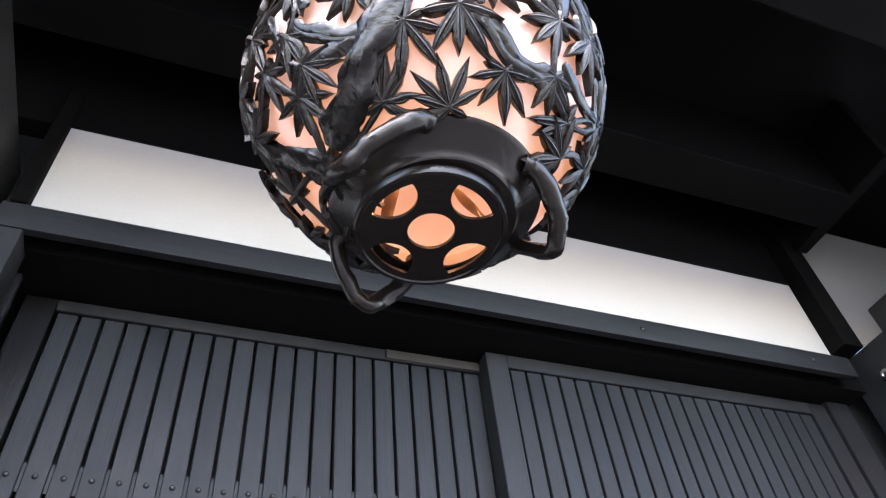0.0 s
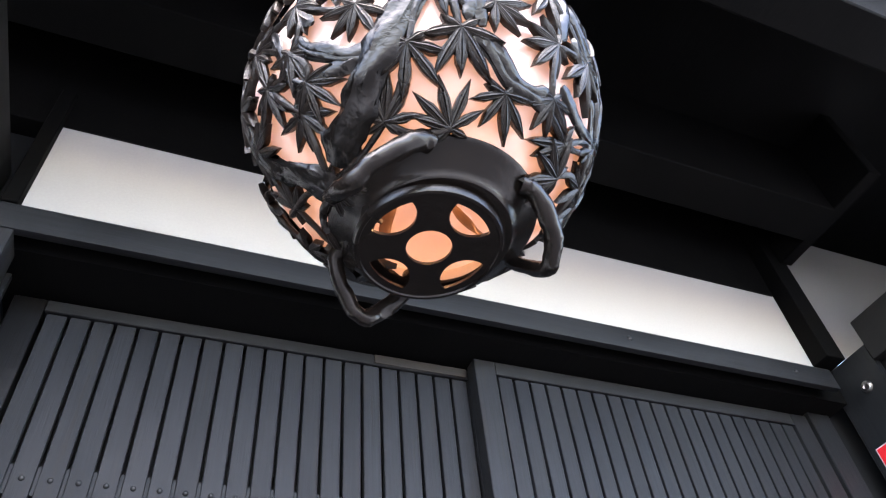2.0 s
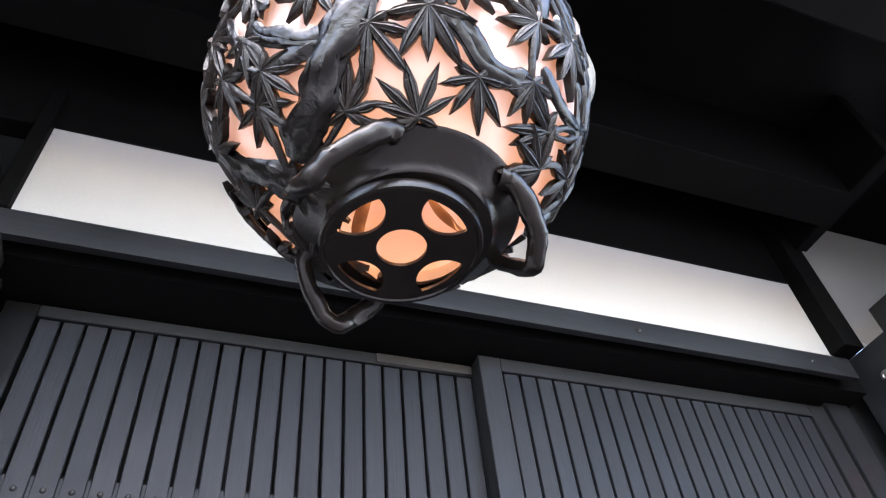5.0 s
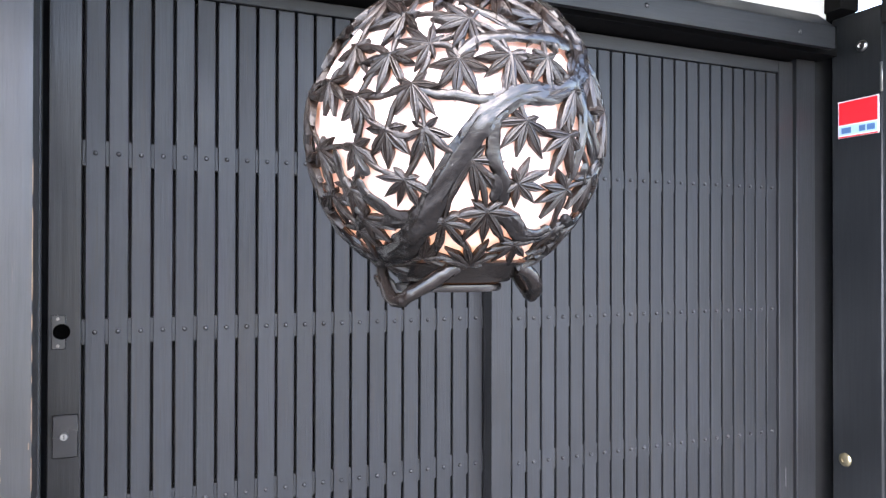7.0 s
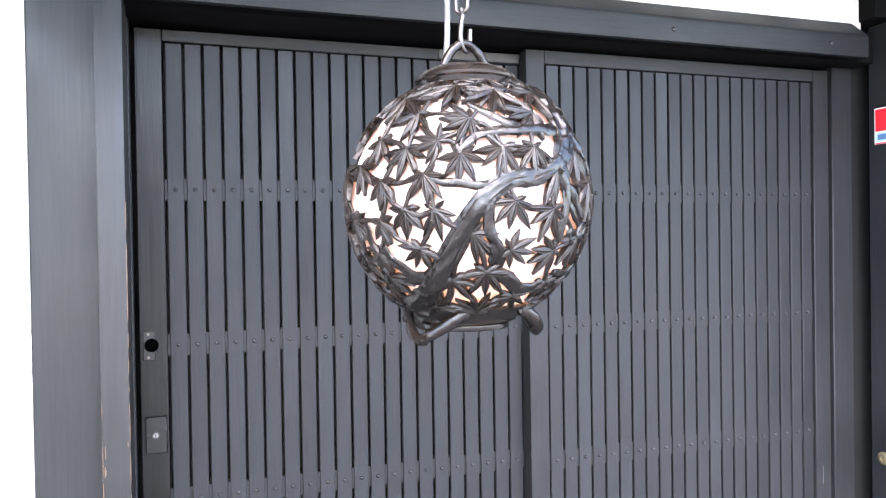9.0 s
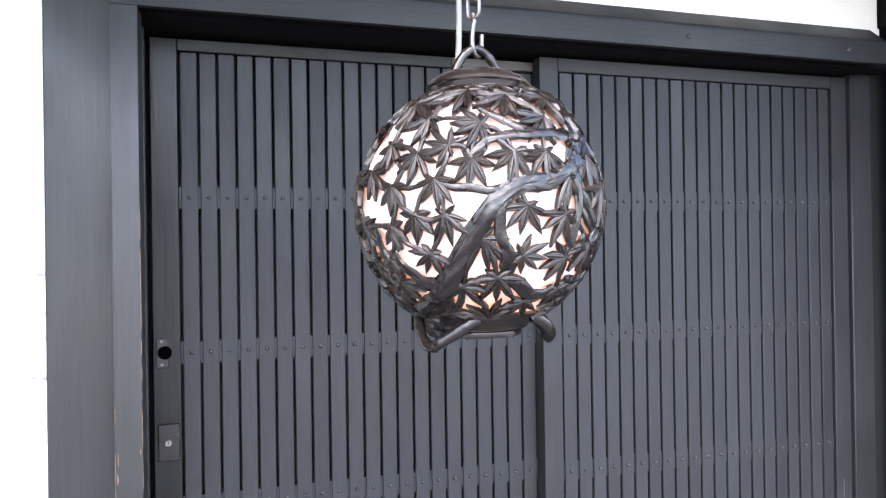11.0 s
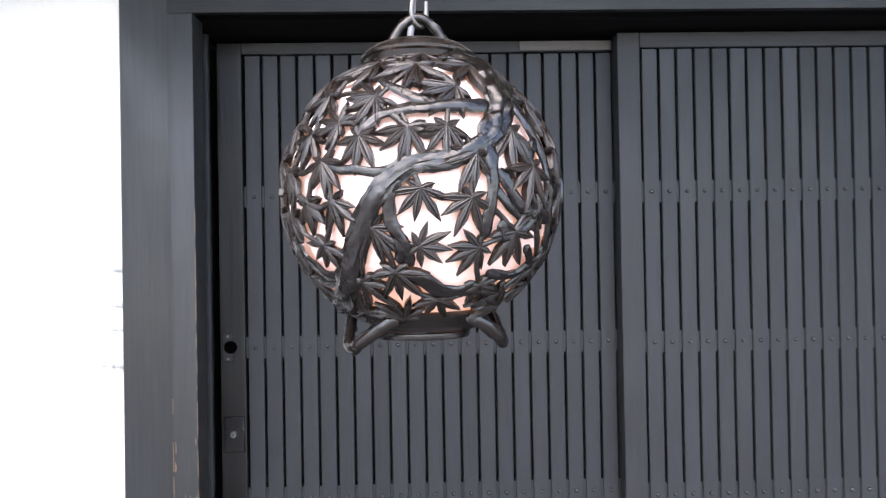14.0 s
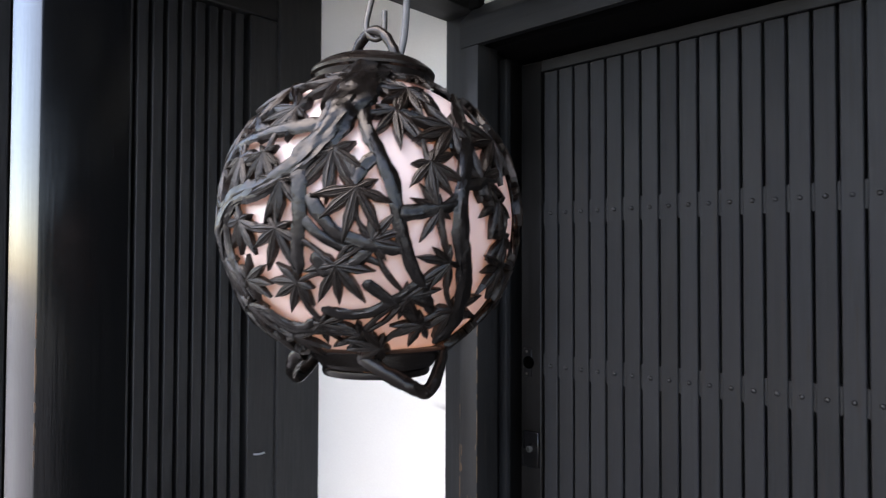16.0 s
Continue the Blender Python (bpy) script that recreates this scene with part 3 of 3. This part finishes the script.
def pierced_floor():
    """A round plate with a middle hole and four rim holes, cut by a fine grid of quarter rings."""
    bm = bmesh.new()
    rings, turns, top, low = 49, 192, -0.1305, -0.1328
    rim = 0.0440

    def opening(r, a):
        x, y = r * math.cos(a), r * math.sin(a)
        if r < 0.0148:
            return True
        if r > 0.0385:
            return False
        for k in range(4):
            b = radians(30 + 90 * k)
            if math.hypot(x - 0.0368 * math.cos(b), y - 0.0368 * math.sin(b)) < 0.0162:
                return True
        return False

    keys = {}

    def corner(i, k, z):
        key = (i, k % turns, z)
        if key not in keys:
            r, a = rim * i / rings, math.tau * k / turns
            keys[key] = bm.verts.new(PLATE + Vector((r * math.cos(a), r * math.sin(a), z)))
        return keys[key]

    solid_cells = set()
    for i in range(1, rings):
        for k in range(turns):
            if not opening(rim * (i + 0.5) / rings, math.tau * (k + 0.5) / turns):
                solid_cells.add((i, k))
    for i, k in solid_cells:
        bm.faces.new([corner(i + d, k + e, low) for d, e in ((0, 0), (0, 1), (1, 1), (1, 0))])
        bm.faces.new([corner(i + d, k + e, top) for d, e in ((0, 0), (1, 0), (1, 1), (0, 1))])
        for (di, dk), (p, q) in (((-1, 0), ((0, 0), (0, 1))), ((1, 0), ((1, 1), (1, 0))), ((0, -1), ((1, 0), (0, 0))), ((0, 1), ((0, 1), (1, 1)))):
            if (i + di, (k + dk) % turns) not in solid_cells:
                bm.faces.new([corner(i + p[0], k + p[1], low), corner(i + p[0], k + p[1], top), corner(i + q[0], k + q[1], top), corner(i + q[0], k + q[1], low)])
    for v in bm.verts:
        x, y = v.co.x - PLATE.x, v.co.y - PLATE.y
        for k in range(4):
            b = radians(30 + 90 * k)
            cx, cy = 0.0368 * math.cos(b), 0.0368 * math.sin(b)
            d = math.hypot(x - cx, y - cy)
            if abs(d - 0.0162) < 0.0011 and math.hypot(x, y) < 0.0381:
                v.co.x, v.co.y = PLATE.x + cx + (x - cx) * 0.0162 / d, PLATE.y + cy + (y - cy) * 0.0162 / d
    bmesh.ops.recalc_face_normals(bm, faces=bm.faces[:])
    return bm


for turn in (20, 110, 200, 290):
    a = radians(turn)
    run = [HUB + Vector((d * math.cos(a + s), d * math.sin(a + s), z)) for d, s, z in ((0.048, 0.0, -0.100), (0.043, 0.12, -0.088), (0.030, 0.3, -0.070), (0.026, 0.5, -0.030), (0.021, 0.5, 0.040), (0.018, 0.5, 0.062))]
    part("bracket", tube(spline(run, 6), 0.0044, 10, flat=0.4, flat_from=HUB + Vector((0, 0, 0.06))), bracket_metal, lantern, "thin brown metal bracket of the bulb holder")
part("floor_plate", pierced_floor(), smooth_iron, lantern, "pierced iron bottom plate with five holes")


def foot(low, spread, begin, end, curled):
    """A bent twig that leaves the neck at one heading, dips to a low bend and returns to it at another."""
    def at(az, r, z):
        a = radians(az)
        return HUB + Vector((r * math.cos(a), r * math.sin(a), z))

    def between(u):
        return begin + (low - begin) * u

    def back(u):
        return low + (end - low) * u

    path = spline([at(begin, 0.0585, -0.1130), at(between(0.10), 0.0625, -0.1145), at(between(0.35), spread * 0.93, -0.1225), at(between(0.70), spread * 0.99, -0.1320), at(between(0.93), spread, -0.1385), at(back(0.10), spread * 1.005, -0.1392), at(back(0.30), spread * 1.0, -0.1350), at(back(0.62), spread * 0.97, -0.1240), at(back(0.88), spread * 0.93, -0.1130), at(end, 0.0640, -0.1085)], 6)
    leg = part("foot", tube(path, (0.0068, 0.0048), 12, knobs=0.2), smooth_iron, lantern)
    if not curled:
        return
    tip = [at(back(0.62), spread * 0.97, -0.1240), at(back(0.85), spread * 0.99, -0.1235), at(back(1.1), spread * 0.98, -0.1220), at(back(1.25), spread * 0.96, -0.1255), at(back(1.2), spread * 0.94, -0.1290)]
    part("twig", tube(spline(tip, 5), (0.0030, 0.0020), 8, knobs=0.3), smooth_iron, leg)


for low, spread, begin, end, curled in ((208, 0.0705, 246, 174, True), (-6, 0.0735, -46, 20, False), (108, 0.0770, 84, 138, False)):
    foot(low, spread, begin, end, curled)


# maple leaves
def leaf_mesh(name, lobes, width, seed):
    """A maple leaf, 1 unit long, bowed to the ball: each lobe has a ridge on both sides of a sunk vein."""
    rnd = random.Random(seed)
    bm = bmesh.new()
    size = 0.0265
    bow = RADIUS / size

    def put(x, y, z):
        d = math.hypot(x, y)
        ang = d / bow
        s = (bow + z) * math.sin(ang) / d if d > 1e-6 else 0
        return bm.verts.new((x * s * size, y * s * size, ((bow + z) * math.cos(ang) - bow) * size))

    stations = ((-0.05, 0.60), (0.13, 0.66), (0.28, 0.84), (0.42, 0.98), (0.55, 1.0), (0.68, 0.80), (0.80, 0.52), (0.91, 0.24), (1.0, 0.03))
    for angle, reach in lobes:
        a = radians(angle + rnd.uniform(-8, 8))
        reach *= rnd.uniform(0.84, 1.10)
        lift = rnd.uniform(-0.02, 0.05)
        rows = []
        for s, w in stations:
            half = w * width * (0.55 + 0.45 * reach)
            jag = (rnd.uniform(0.88, 1.10), rnd.uniform(0.88, 1.10))
            rise = 0.03 + lift * s - 0.05 * s * s
            row = []
            for across, high in ((-1.0, -0.17), (-0.96, -0.015), (-0.66, 0.012), (-0.50, 0.003), (-0.34, 0.016), (-0.12, 0.024), (0.0, -0.012), (0.12, 0.024), (0.34, 0.016), (0.50, 0.003), (0.66, 0.012), (0.96, -0.015), (1.0, -0.17)):
                along, side = s * reach, across * half * jag[across > 0]
                x = along * math.sin(a) + side * math.cos(a)
                y = -along * math.cos(a) + side * math.sin(a)
                row.append(put(x, y, high * (0.6 + 0.4 * w) + rise))
            rows.append(row)
        for p, q in zip(rows, rows[1:]):
            for k in range(12):
                bm.faces.new((p[k], p[k + 1], q[k + 1], q[k]))
        bm.faces.new(rows[0])
        bm.faces.new(rows[-1][::-1])
    bmesh.ops.recalc_face_normals(bm, faces=bm.faces[:])
    return mesh_of(name, bm, iron)


SEVEN = ((0, 1.0), (36, 0.96), (-36, 0.96), (74, 0.82), (-74, 0.82), (122, 0.48), (-122, 0.48))
FIVE = ((0, 1.0), (42, 0.9), (-42, 0.9), (95, 0.62), (-95, 0.62))
leaf_kinds = [leaf_mesh("leaf", SEVEN, 0.112 + 0.004 * (k % 4), k + 1) for k in range(7)] + [leaf_mesh("leaf", FIVE, 0.17, 9)]


def leaf(az, el, length, turn, kind=0, lift=0.0):
    """One leaf on the ball: its middle lobe points down, turned by some degrees towards the east."""
    place = on_ball(az, el)
    n = place - HUB
    n = Vector((n.x, n.y, n.z / TALL ** 2)).normalized()
    east = Vector((0, 0, 1)).cross(n).normalized()
    north = n.cross(east)
    basis = Matrix((east, north, n)).transposed().to_4x4()
    turned = basis @ Matrix.Rotation(radians(turn), 4, "Z") @ Matrix.Diagonal((length / 26.5, length / 26.5, length / 26.5, 1.0))
    piece("leaf", leaf_kinds[kind], lantern, place + n * (lift - 0.0040), turned)


WEST = ((-171, 59, 38, 35), (-169, -25, 20, -19), (-162, 13, 24, 21), (-162, -40, 20, -24), (-155, -24, 26, -26), (-154, -35, 25, 19), (-153, 25, 21, 6), (-136, 19, 27, -9), (-134, 36, 26, -34), (-133, -55, 22, 160), (-131, -22, 26, -20), (-127, 8, 26, 6), (-123, -6, 28, 5), (-122, 22, 24, -102), (-118, -37, 32, -7), (-117, 56, 35, -22), (-112, 16, 28, -2))
SOUTH = ((-108, 32, 28, -64), (-108, -16, 32, 8), (-103, -59, 24, -169), (-101, -33, 33, 5), (-94, 19, 29, -8), (-91, 51, 36, -24), (-91, -23, 27, 83), (-90, -3, 30, -7), (-82, -47, 26, 19), (-80, 19, 25, -7), (-73, 37, 34, -73), (-72, -6, 31, -16), (-70, 9, 29, -34), (-67, -24, 29, -56), (-62, -40, 26, 29), (-58, 52, 36, -9), (-53, 19, 35, -10))
EAST = ((-52, -18, 37, 3), (-45, 6, 33, -8), (-45, -45, 20, -54), (-40, -10, 23, 111), (-35, -52, 27, -70), (-31, 35, 30, 0), (-27, -29, 23, 60), (-21, 15, 29, 39), (-18, 0, 22, -67), (-13, -17, 23, -58), (-9, 29, 35, -68), (-5, -35, 38, 34), (8, 4, 23, -19), (14, 27, 38, -49), (14, -8, 24, -12), (15, -18, 28, -32), (28, 46, 27, -4), (158, -47, 20, 158))
BLUNT = ((-149, -10, 20, 3), (-147, 6, 23, -8), (-136, -6, 29, -4))
MORE = ((-169, -9, 23, 32), (-150, 47, 32, 54), (-41, 53, 30, -38), (-23, 47, 30, -20), (-18, -40, 23, -44), (0, 11, 34, 109), (178, 38, 28, 34))
every = list(WEST + SOUTH + EAST + BLUNT + MORE)
# the rest of the ball is covered as closely
rnd = random.Random(4)
for k in range(6000):
    az, el = rnd.uniform(-180, 180), math.degrees(math.asin(rnd.uniform(-0.87, 0.88)))
    here = on_ball(az, el, 1.0) - HUB
    if (az > 32 or az < -174) and all(here.angle(on_ball(q[0], q[1], 1.0) - HUB) > radians(17) for q in every):
        every.append((round(az), round(el), rnd.randint(27, 33), rnd.randint(-40, 40)))
for k, (az, el, length, turn) in enumerate(every):
    leaf(az, el, min(max(length, 26), 34) * (1.14 if el > 0 or el < -43 else 1.04), turn, 7 if (az, el, length, turn) in BLUNT else k % 7, 0.0008 * (k % 3))
# a close ring under the cap
for k in range(13):
    leaf(-170 + 27.7 * k, 63 + 3 * (k % 2), 21, -25 + 20 * (k % 3), k % 7)


# stems from each leaf to the nearest leaf above its base
def stem(a, b, bow):
    n = ((a + b) / 2 - HUB).normalized()
    side = (b - a).cross(n).normalized()
    mid = HUB + n * (RADIUS - 0.0045) + side * bow
    path = spline([a, mid, b], 6)
    part("stem", tube(path, (0.0020, 0.0029), 8, knobs=0.4), iron, lantern)


rnd = random.Random(5)
for az, el, length, turn in every:
    at = on_ball(az, el, RADIUS - 0.0045)
    n = (at - HUB).normalized()
    east = Vector((0, 0, 1)).cross(n).normalized()
    tip = (n.cross(east) * -math.cos(radians(turn)) + east * math.sin(radians(turn)))
    found = []
    for az2, el2, length2, turn2 in every:
        to = on_ball(az2, el2, RADIUS - 0.0045)
        gap = (to - at).length
        if 0.012 < gap < 0.055:
            found.append((gap * (1.6 + (to - at).normalized().dot(tip)), to))
    found.sort(key=lambda f: f[0])
    taken = []
    for score, to in found:
        way = (to - at).normalized()
        if len(taken) < 1 + (el > 0 or az < -110 or turn % 3 == 0) and all(way.dot(w) < 0.4 for w in taken):
            taken.append(way)
            stem(at, to, rnd.uniform(-0.006, 0.006))


# branches
def branch(thick, thin, *run):
    path = spline([on_ball(az, el, RADIUS - 0.004) for az, el in run], 10)
    last = len(path) - 1
    radii = [(thick + (thin - thick) * i / last) * min(1.0, 0.45 + 0.2 * min(i, last - i)) for i in range(last + 1)]
    part("branch", tube(path, radii, 28 if thick + thin > 0.014 else 16, knobs=0.20, flat=0.50, flat_from=HUB, ridges=0.42), bark_iron, lantern)


branch(0.0115, 0.0068, (-166, -56), (-138, -47), (-125, -35), (-109, -10), (-102, -1), (-93, 5), (-81, 7))
branch(0.0068, 0.0084, (-93, 5), (-81, 7), (-67, 13), (-59, 22))
branch(0.0080, 0.0190, (-67, 13), (-59, 22), (-52, 33), (-46, 49), (-44, 74))
branch(0.0046, 0.0030, (-96, 4), (-105, 3), (-113, 4), (-120, 5), (-126, 7))
branch(0.0056, 0.0044, (-97, 2), (-101, -5), (-100, -16), (-96, -23), (-94, -31))
branch(0.0046, 0.0040, (-93, -34), (-86, -38), (-79, -42), (-71, -42), (-65, -39))
branch(0.0062, 0.0038, (-59, 30), (-73, 28), (-87, 27), (-97, 26), (-105, 24), (-111, 19), (-114, 15))
branch(0.0050, 0.0034, (-82, 28), (-91, 31), (-100, 36), (-112, 44))
branch(0.0052, 0.0034, (-127, -36), (-137, -35), (-144, -30), (-149, -26), (-151, -21))
branch(0.0060, 0.0040, (-132, -37), (-146, -37), (-154, -37), (-163, -37))
branch(0.0100, 0.0048, (-176, -61), (179, -52), (172, -41), (169, -28), (171, -21))
branch(0.0050, 0.0034, (-125, -41), (-133, -38), (-141, -34), (-149, -28), (-153, -20))
branch(0.0064, 0.0050, (-66, 14), (-64, 6), (-63, -2), (-65, -12), (-66, -21))
branch(0.0056, 0.0048, (-45, 41), (-42, 27), (-38, 17), (-34, 8), (-32, -2), (-29, -13), (-23, -24), (-15, -36))
branch(0.0052, 0.0044, (-38, 17), (-42, 14), (-45, 9), (-46, 5))
branch(0.0066, 0.0074, (15, 51), (-3, 25), (-8, 10), (-10, -5), (-5, -22), (0, -39), (-1, -52))
branch(0.0058, 0.0046, (-61, 4), (-55, -4), (-49, -9), (-40, -12), (-30, -13))
branch(0.0050, 0.0044, (-59, -14), (-56, -20), (-47, -18), (-40, -13))
branch(0.0048, 0.0044, (-23, -24), (-29, -29), (-40, -35), (-52, -36), (-60, -34))
branch(0.0046, 0.0040, (-43, -24), (-38, -27), (-31, -32), (-20, -38))
branch(0.0050, 0.0044, (-8, 8), (3, 11), (23, 18))
branch(0.0048, 0.0040, (-15, 48), (-13, 38), (-11, 27), (-11, 21))
branch(0.0054, 0.0044, (-32, -2), (-26, -1), (-16, 1), (-8, 4))
branch(0.0046, 0.0036, (-99, -19), (-98, -25), (-99, -30))
branch(0.0050, 0.0040, (-98, -33), (-91, -37), (-82, -43), (-72, -44), (-59, -43))
branch(0.0040, 0.0034, (-64, -2), (-56, -9), (-37, -18))
branch(0.0040, 0.0030, (-160, -10), (-159, -20), (-159, -30), (-154, -36))
branch(0.0040, 0.0030, (-145, -20), (-148, -15), (-149, -10))
branch(0.0050, 0.0040, (39, 56), (60, 23), (55, -10), (70, -48))
branch(0.0050, 0.0040, (111, 58), (95, 18), (121, -15), (111, -52))
branch(0.0050, 0.0040, (166, 55), (151, 18), (171, -10), (151, -47))


# ---- chain, hook and cord ----
chain = thing("chain", HUB + Vector((0, 0, 0.16)), "steel chain holding the lantern from the beam", "chain")


def ring(middle, length, breadth, wire, heading_deg):
    path = []
    h = radians(heading_deg)
    for k in range(24):
        a = math.tau * k / 24
        s = breadth / 2 * math.sin(a)
        z = (length - breadth) / 2 * (1 if math.cos(a) > 0 else -1) * min(1, abs(math.cos(a)) * 4) + breadth / 2 * math.cos(a)
        path.append(middle + Vector((s * math.cos(h), s * math.sin(h), z)))
    return tube(path, wire, 8, closed=True)


hook_path = spline([HUB + Vector(p) + Vector((0, 0, 0.0060)) for p in ((0.008, 0.006, 0.178), (0.007, 0.006, 0.160), (0.002, 0.003, 0.1535), (-0.004, -0.002, 0.157), (-0.006, -0.003, 0.168), (-0.004, -0.001, 0.182), (-0.002, 0.0, 0.192), (-0.004, 0.0, 0.198))], 6)
part("hook", tube(hook_path, 0.0027, 10), chain_steel, chain)
for k in range(19):
    part("link", ring(HUB + Vector((-0.003, 0, 0.2130 + 0.0225 * k)), 0.029, 0.015, 0.0021, 35 if k % 2 else 125), chain_steel, chain)
cord_path = spline([HUB + Vector(p) for p in ((-0.012, 0.030, 0.131), (-0.009, 0.040, 0.155), (-0.005, 0.044, 0.20), (-0.005, 0.044, 0.32), (-0.005, 0.042, 0.62))], 8)
cord = new("power_cord", mesh_of("power_cord", tube(cord_path, 0.0034, 10), cord_rubber))
tagged(cord, "grey power cord running up from the lantern", "cord")


# ---- worn corners ----
def worn_corner(name, x, y, z0, z1, sx, label, seed, gaps=1.0):
    """Bare brown wood along an arris, in broken runs of uneven width."""
    rnd = random.Random(seed)
    bm = bmesh.new()
    z = z0
    while z < z1:
        run = rnd.uniform(0.008, 0.06)
        steps = max(3, int(run / 0.003))
        rows = []
        for k in range(steps + 1):
            swell = math.sin(math.pi * k / steps) * rnd.uniform(0.15, 1.0)
            a, b = 0.0002 + 0.0006 * swell, 0.0003 + 0.0016 * swell
            h = z + run * k / steps
            rows.append([bm.verts.new((x + sx * a, y - 0.0006, h)), bm.verts.new((x - sx * 0.0006, y - 0.0006, h)), bm.verts.new((x - sx * 0.0006, y + b, h)), bm.verts.new((x + sx * a, y + b, h))])
        for p, q in zip(rows, rows[1:]):
            for k in range(4):
                m = (k + 1) % 4
                bm.faces.new((p[k], p[m], q[m], q[k]))
        bm.faces.new(rows[0])
        bm.faces.new(rows[-1][::-1])
        z += run + rnd.choice((0.001, 0.002, 0.004, 0.02)) * gaps
    bmesh.ops.recalc_face_normals(bm, faces=bm.faces[:])
    return solid(name, bm, bare_wood, label, "worn edge")


worn_corner("trim_3", -0.838, 0.006, 0.55, 1.52, -1, "bare brown worn edge of the door jamb", 3)
worn_corner("trim_4", -0.881, 0.006, 0.60, 1.22, 1, "bare brown worn edge of the jamb's outer side", 5, 2.5)
worn_corner("trim_5", -0.910, -0.721, 0.5, 1.42, -1, "bare brown worn edge of the porch post", 8, 3.0)

# flaked spots on the jamb's face, low down
rnd = random.Random(12)
for k in range(16):
    x, z, tall = rnd.uniform(-0.879, -0.841), 0.60 + 0.56 * rnd.random() ** 0.6, rnd.uniform(0.004, 0.018)
    wide = rnd.uniform(0.0006, 0.0014)
    bm = bmesh.new()
    low = [bm.verts.new((x + dx * wide, 0.0052, z + dz * tall)) for dx, dz in ((-0.4, -0.9), (0.3, -1.0), (1.0, -0.2), (0.5, 0.8), (-0.1, 1.0), (-0.9, 0.3))]
    face = bm.faces.new(low)
    moved = bmesh.ops.extrude_face_region(bm, geom=[face])["geom"]
    bmesh.ops.translate(bm, verts=[v for v in moved if isinstance(v, bmesh.types.BMVert)], vec=(0, 0.0012, 0))
    bmesh.ops.recalc_face_normals(bm, faces=bm.faces[:])
    part("flake", bm, bare_wood, jamb_left, "bare brown spot where the stain has flaked off")
